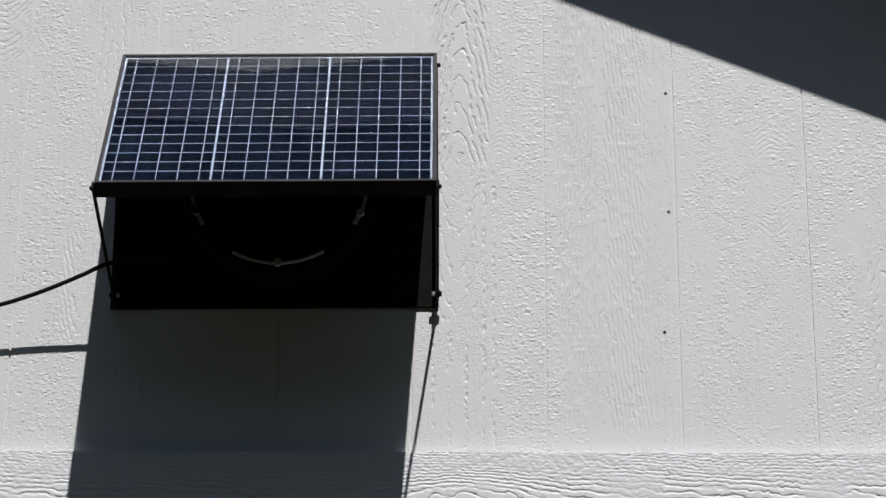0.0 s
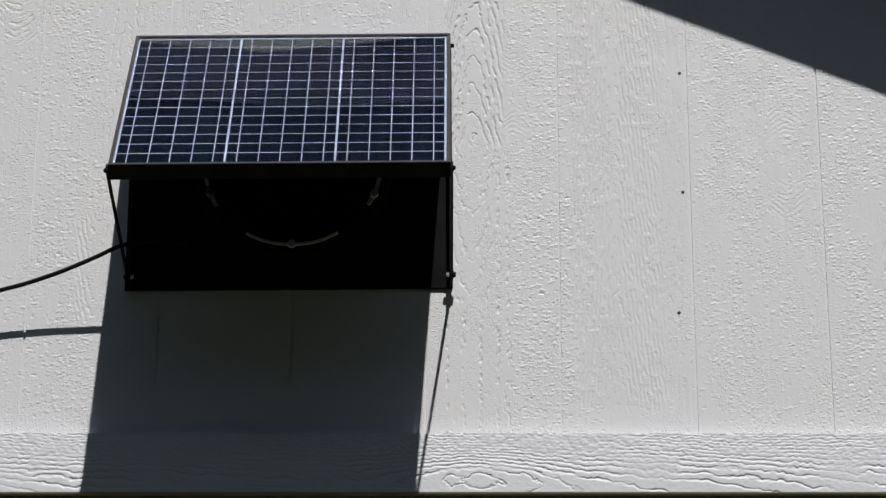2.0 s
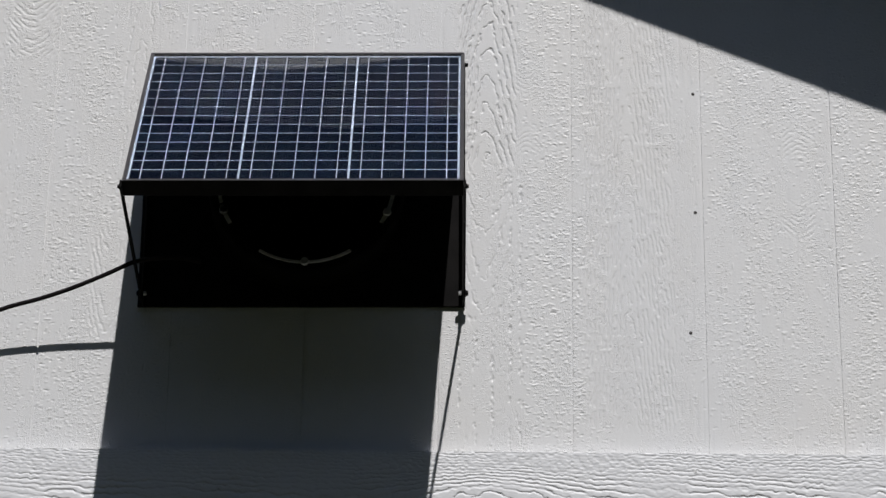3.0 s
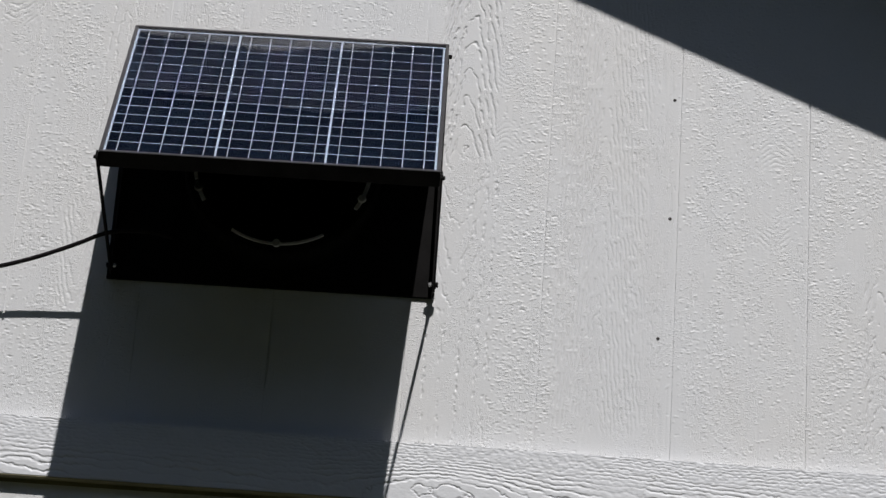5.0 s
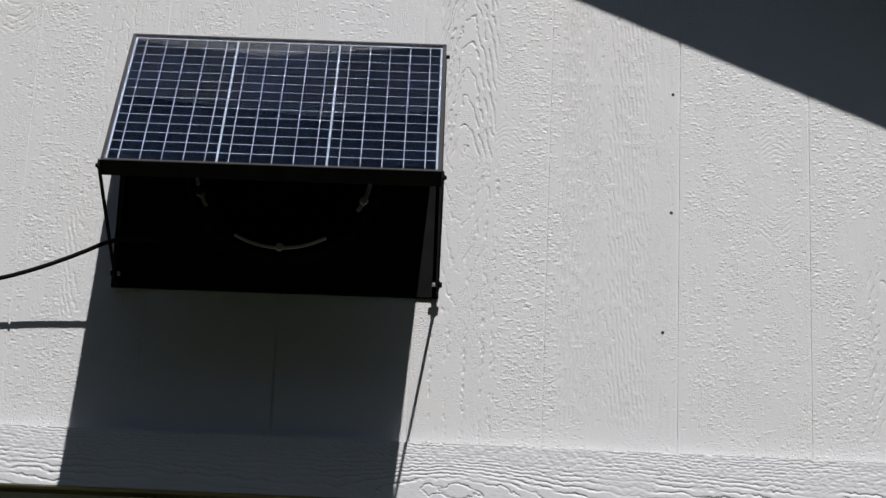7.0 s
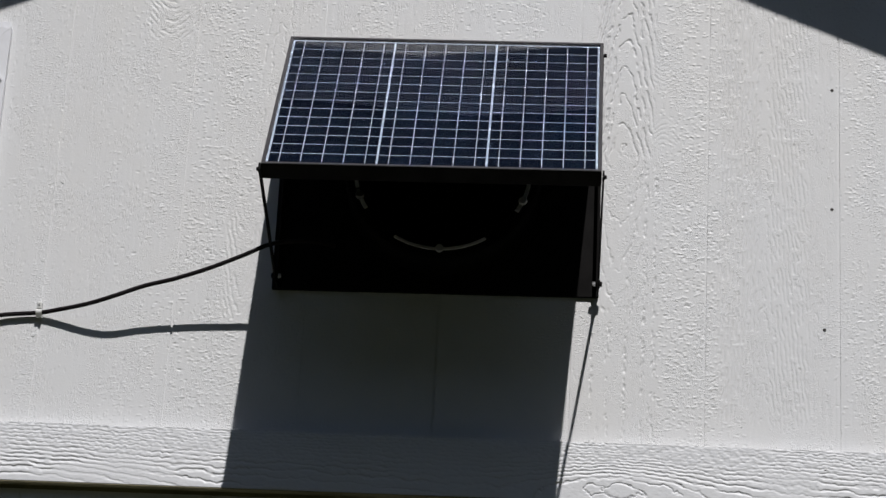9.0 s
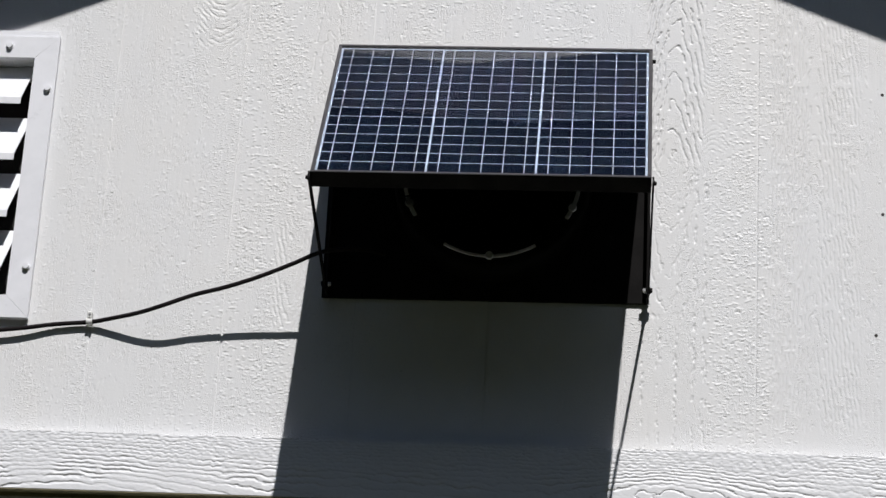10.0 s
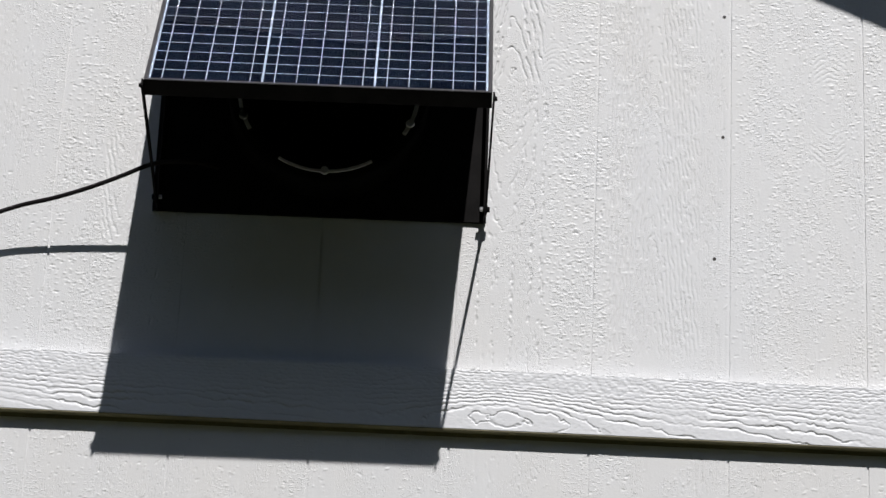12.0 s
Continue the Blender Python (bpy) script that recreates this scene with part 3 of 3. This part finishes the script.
    for c in range(3):
        mid = (c - 1) * pitch - 0.0002
        for r in range(rows):
            s0 = top_s + r * cell_h
            flat("cell", mid - cell_w / 2, mid + cell_w / 2, s0, s0 + cell_h - 0.0025, -0.0051, -0.0047, CELL)
        for b in range(5):
            x = mid + cell_w * (-0.4 + 0.2 * b)
            flat("busbar", x - 0.00055, x + 0.00055, top_s, top_s + rows * cell_h - 0.0024, -0.0046, -0.0043, BUSBAR)
    glass = flat("cover_glass", -hw + 0.0057, hw - 0.0057, 0.0057, length - 0.0057, -0.0036, -0.0012, GLASS, 0.0, "clear cover glass")
    glass.visible_shadow = False

    # side arms from the panel's lower corners to the plate's flanges
    e = Vector((0, -math.sin(tilt), -math.cos(tilt)))
    nrm = Vector((0, -math.cos(tilt), math.sin(tilt)))
    pivot = Vector((0, -0.045, Z0 + 0.6525)) + e * (length - 0.004) - nrm * 0.012
    foot = Vector((0, -0.0225, Z0 + 0.2500))
    way = (foot - pivot).normalized()
    across = Vector((1, 0, 0)).cross(way)
    for side, xt, xb in ((-1, x0 - 0.0018, x0 + 0.0002), (1, x1 + 0.0020, x1 - 0.0004)):
        bm = bmesh.new()
        pts = []
        for dx in (-0.0014, 0.0014):
            for p, x, k in ((pivot - way * 0.008, xt, -1), (pivot - way * 0.008, xt, 1), (foot + way * 0.010, xb, 1), (foot + way * 0.010, xb, -1)):
                q = p + across * (0.006 * k)
                pts.append(bm.verts.new((x + dx, q.y, q.z)))
        for f in ((0, 1, 2, 3), (7, 6, 5, 4), (0, 4, 5, 1), (1, 5, 6, 2), (2, 6, 7, 3), (3, 7, 4, 0)):
            bm.faces.new([pts[i] for i in f])
        arm = part("arm", bm, BLACK, fan, "flat black steel support arm")
        part("bolt", bolt((xt + side * 0.0014, pivot.y, pivot.z), (side, 0, 0), 0.0034, 0.0035, 6, 0.0042), BLACK, arm)
        part("bolt", bolt((xb + side * 0.0014, foot.y, foot.z), (side, 0, 0), 0.0048, 0.0045, 6, 0.0062), BLACK, arm)
        part("nut", bolt((xb - side * 0.0045, foot.y, foot.z), (-side, 0, 0), 0.0040, 0.0045, 6), STEEL, arm, "zinc-plated nut")
        if side > 0:
            part("hinge_bolt", bolt((xt - 0.0025, -0.033, Z0 + 0.636), (1, 0, 0), 0.0038, 0.0055, 6), BLACK, arm)
    return fan


fan = solar_fan()
turn = Matrix.Translation((0.3985, 0, Z0 + 0.45)) @ Matrix.Rotation(radians(-0.45), 4, "Y") @ Matrix.Translation((-0.3985, 0, -Z0 - 0.45))
fan.matrix_world = turn

# ---------------------------------------------------------------- cable and clip
cable = part("power_cable", tube([
    (-0.62, -0.006, Z0 + 0.145), (-0.45, -0.009, Z0 + 0.152), (-0.3261, -0.0095, Z0 + 0.1640), (-0.2578, -0.0062, Z0 + 0.1755), (-0.2065, -0.0061, Z0 + 0.1805),
    (-0.1765, -0.0122, Z0 + 0.1841), (-0.1297, -0.0243, Z0 + 0.1907), (-0.0901, -0.0335, Z0 + 0.2009), (-0.0431, -0.0390, Z0 + 0.2172), (0.0042, -0.0435, Z0 + 0.2292),
    (0.0559, -0.0515, Z0 + 0.2450), (0.1075, -0.0625, Z0 + 0.2634), (0.1462, -0.0700, Z0 + 0.2790), (0.180, -0.0600, Z0 + 0.2900), (0.214, -0.0380, Z0 + 0.3000), (0.240, -0.0100, Z0 + 0.3060)], 0.0034), RUBBER, None, "", True)
tagged(cable, "black rubber power cable running along the wall into the fan", "cable")


def cable_clip(x, z):
    clip = new("cable_clip")
    tagged(clip, "small white plastic cable clip nailed to the wall", "cable clip")
    bm = bmesh.new()
    outer, inner, k = 0.0060, 0.0038, 10
    arc = [radians(180 * i / k) for i in range(k + 1)]
    prof = [(-outer * math.sin(a) - 0.0060, outer * math.cos(a)) for a in arc] + [(-inner * math.sin(a) - 0.0060, inner * math.cos(a)) for a in reversed(arc)]
    prof = [(0.0, outer)] + prof[:k + 1] + [(0.0, -outer), (0.0, -inner)] + prof[k + 1:] + [(0.0, inner)]
    a_ = [bm.verts.new((x - 0.0045, y - 0.0003, z + h)) for y, h in prof]
    b_ = [bm.verts.new((x + 0.0045, y - 0.0003, z + h)) for y, h in prof]
    m_ = len(prof)
    for i in range(m_):
        j = (i + 1) % m_
        bm.faces.new((a_[i], a_[j], b_[j], b_[i]))
    half = m_ // 2
    for ring_ in (a_, b_):
        for i in range(half - 1):
            bm.faces.new((ring_[i], ring_[i + 1], ring_[m_ - 2 - i], ring_[m_ - 1 - i]))
    part("saddle", bm, CLIP_WHITE, clip)
    part("boss", box(x - 0.004, x + 0.004, -0.0118, -0.0003, z + 0.0042, z + 0.0165, 0.0015), CLIP_WHITE, clip)
    part("nail", bolt((x, -0.0118, z + 0.0115), (0, -1, 0), 0.0018, 0.0015, 10), STEEL, clip)
    return clip


cable_clip(-0.2065, Z0 + 0.1805)

# ---------------------------------------------------------------- louvred gable vent
def gable_vent(x0, x1, z0, z1):
    vent = new("gable_vent")
    tagged(vent, "white metal louvred gable vent screwed to the wall", "vent")
    w, yf = 0.0375, -0.0105
    mitres = [
        [(x0, z1), (x1, z1), (x1 - w, z1 - w), (x0 + w, z1 - w)],
        [(x1, z1 - 0.0004), (x1, z0 + 0.0004), (x1 - w, z0 + w + 0.0004), (x1 - w, z1 - w - 0.0004)],
        [(x1, z0), (x0, z0), (x0 + w, z0 + w), (x1 - w, z0 + w)],
        [(x0, z0 + 0.0004), (x0, z1 - 0.0004), (x0 + w, z1 - w - 0.0004), (x0 + w, z0 + w + 0.0004)],
    ]
    for out in mitres:
        part("frame_side", prism(out, yf, -0.0003, 0.0008), VENT_WHITE, vent)
    part("drip_flange", prism([(x0, z1 + 0.0002), (x1, z1 + 0.0002), (x1 - 0.004, z1 + 0.0125), (x0 + 0.004, z1 + 0.0125)], -0.0065, -0.0003, 0.001), VENT_WHITE, vent)
    part("screen", box(x0 + w - 0.002, x1 - w + 0.002, 0.078, 0.080, z0 + w - 0.002, z1 - w + 0.002), SCREEN, vent, "dark insect screen behind the blades")
    low = Z0 + 0.5480
    while low > z0 + w + 0.005:
        # each blade slopes out and down and ends in a small upright lip
        t = 0.0014
        prof = [(0.030, low + 0.0940, 0.003), (-0.014, low + 0.0110, 0.0135), (-0.014, low, 0.0135), (-0.014 + t, low, 0.0135), (-0.014 + t, low + 0.0102, 0.0135), (0.030 + t, low + 0.0925, 0.003)]
        bm = bmesh.new()
        ends = [[bm.verts.new((x + s * c, y, z)) for y, z, c in prof] for x, s in ((x0 + w, 1), (x1 - w, -1))]
        for k in range(6):
            bm.faces.new((ends[0][k], ends[0][(k + 1) % 6], ends[1][(k + 1) % 6], ends[1][k]))
        for e in ends:
            bm.faces.new((e[0], e[1], e[4], e[5])), bm.faces.new((e[1], e[2], e[3], e[4]))
        part("blade", bm, VENT_WHITE, vent)
        low -= 0.0985
    for x, zz in ((x1 - 0.0110, Z0 + 0.5768), (x1 - 0.0110, Z0 + 0.2682), (x1 - 0.080, z1 - 0.0175), (x0 + 0.0125, Z0 + 0.5768), (x0 + 0.0125, Z0 + 0.2682), (x1 - 0.085, z0 + 0.015)):
        part("screw", bolt((x, yf, zz), (0, -1, 0), 0.0054, 0.0055, 12, 0.0066), VENT_WHITE, vent)
    return vent


gable_vent(-0.664, -0.3030, Z0 + 0.1830, Z0 + 0.6695)

# ---------------------------------------------------------------- nail heads in the siding
first = None
for x, z in ((1.0045, 0.6059), (1.0036, 0.4001), (0.9920, 0.1987)):
    m = pose(x, 0.0007 if z > 0 else BAND_OUT + 0.0003, Z0 + z)
    if first is None:
        first = part("nail", bolt((0, -0.0001, 0), (0, -1, 0), 0.0027, 0.0006, 9), NAIL)
        tagged(first, "small dark nail head in the siding", "nail", "siding nails")
        first.matrix_world = m
    else:
        copy_thing(first, m)

first = None
for x, z in ((-0.2112, 0.2710), (-0.2140, 0.1460), (-0.1950, 0.4060), (1.001, 0.012), (0.992, -0.030)):
    m = pose(x, 0.0007 if z > 0 else BAND_OUT + 0.0003, Z0 + z)
    if first is None:
        first = part("painted_nail", bolt((0, -0.0001, 0), (0, -1, 0), 0.0032, 0.0005, 12), SIDING)
        tagged(first, "nail head painted over with off-white wall paint", "nail", "painted siding nails")
        first.matrix_world = m
    else:
        copy_thing(first, m)

# ---------------------------------------------------------------- siding strips, upper and lower
def siding_strip(a, b, rects, plain_outlines):
    """One strip between two grooves: carved stretches (x, x, z, z) and plain outlines above or below them."""
    data = ([], [])
    for xa, xb, za, zb in rects:
        xs = np.concatenate([[xa], GRID_X[(GRID_X > xa + 0.0004) & (GRID_X < xb - 0.0004)], [xb]])
        zs = np.concatenate([[za], GRID_Z[(GRID_Z > za + 0.0004) & (GRID_Z < zb - 0.0004)], [zb]])
        ix = np.clip(np.round((xs - GX0) / STEP).astype(int), 0, len(GRID_X) - 1)
        iz = np.clip(np.round((zs - GZ0) / STEP).astype(int), 0, len(GRID_Z) - 1)
        grid_mesh(data, xs, zs + Z0, RELIEF[iz][:, ix], PROUD - 0.0002)
    rest = merged(plain_outlines, 0.0, PROUD - 0.0002) if plain_outlines else None
    return carved_object("siding_strip", data, SIDING, wall, rest)


def outline(xa, xb, za, zb=None):
    """A plain outline from za up to zb, or up to the roof."""
    if zb is not None:
        return [(xa, Z0 + za), (xb, Z0 + za), (xb, Z0 + zb), (xa, Z0 + zb)]
    tops = [(xb, roof_under(xb) - 0.004), (xa, roof_under(xa) - 0.004)]
    if xa < RIDGE_X < xb:
        tops.insert(1, (RIDGE_X, APEX - 0.004))
    return [(xa, Z0 + za), (xb, Z0 + za)] + tops


RELIEF = carve_wall()
TOP, SILL = 0.84, HOLE[2] - Z0
k0, k1 = math.ceil(left / PITCH), math.floor(right / PITCH) - 1
for k in range(k0, k1 + 1):
    a, b = k * PITCH, (k + 1) * PITCH - GROOVE
    if a < GX0 or b > GX1:
        part("siding_strip", merged(column(a, b, Z0 - 0.020), 0.0, PROUD - 0.0002), SIDING, wall)
        part("siding_strip", prism(outline(a, b, 0.01 - Z0, LOWER_TOP - Z0), 0.0, PROUD - 0.0002), SIDING, wall)
        continue
    if 0.15 < a < 0.60:
        siding_strip(a, b, [(a, b, 0.60, TOP)], [outline(a, b, TOP), outline(a, b, -0.020, 0.60)])
    elif a >= HOLE[1]:
        siding_strip(a, b, [(a, b, -0.020, TOP)], [outline(a, b, TOP)])
    elif b <= HOLE[1]:
        siding_strip(a, b, [(a, b, -0.020, SILL)], [outline(a, b, HOLE[3] - Z0)])
    else:
        siding_strip(a, b, [(a, HOLE[1], -0.020, SILL), (HOLE[1], b, -0.020, TOP)], [outline(a, HOLE[1], HOLE[3] - Z0), outline(HOLE[1], b, TOP)])
    siding_strip(a, b, [(a, b, -0.258, LOWER_TOP - Z0)], [outline(a, b, 0.01 - Z0, -0.258)])
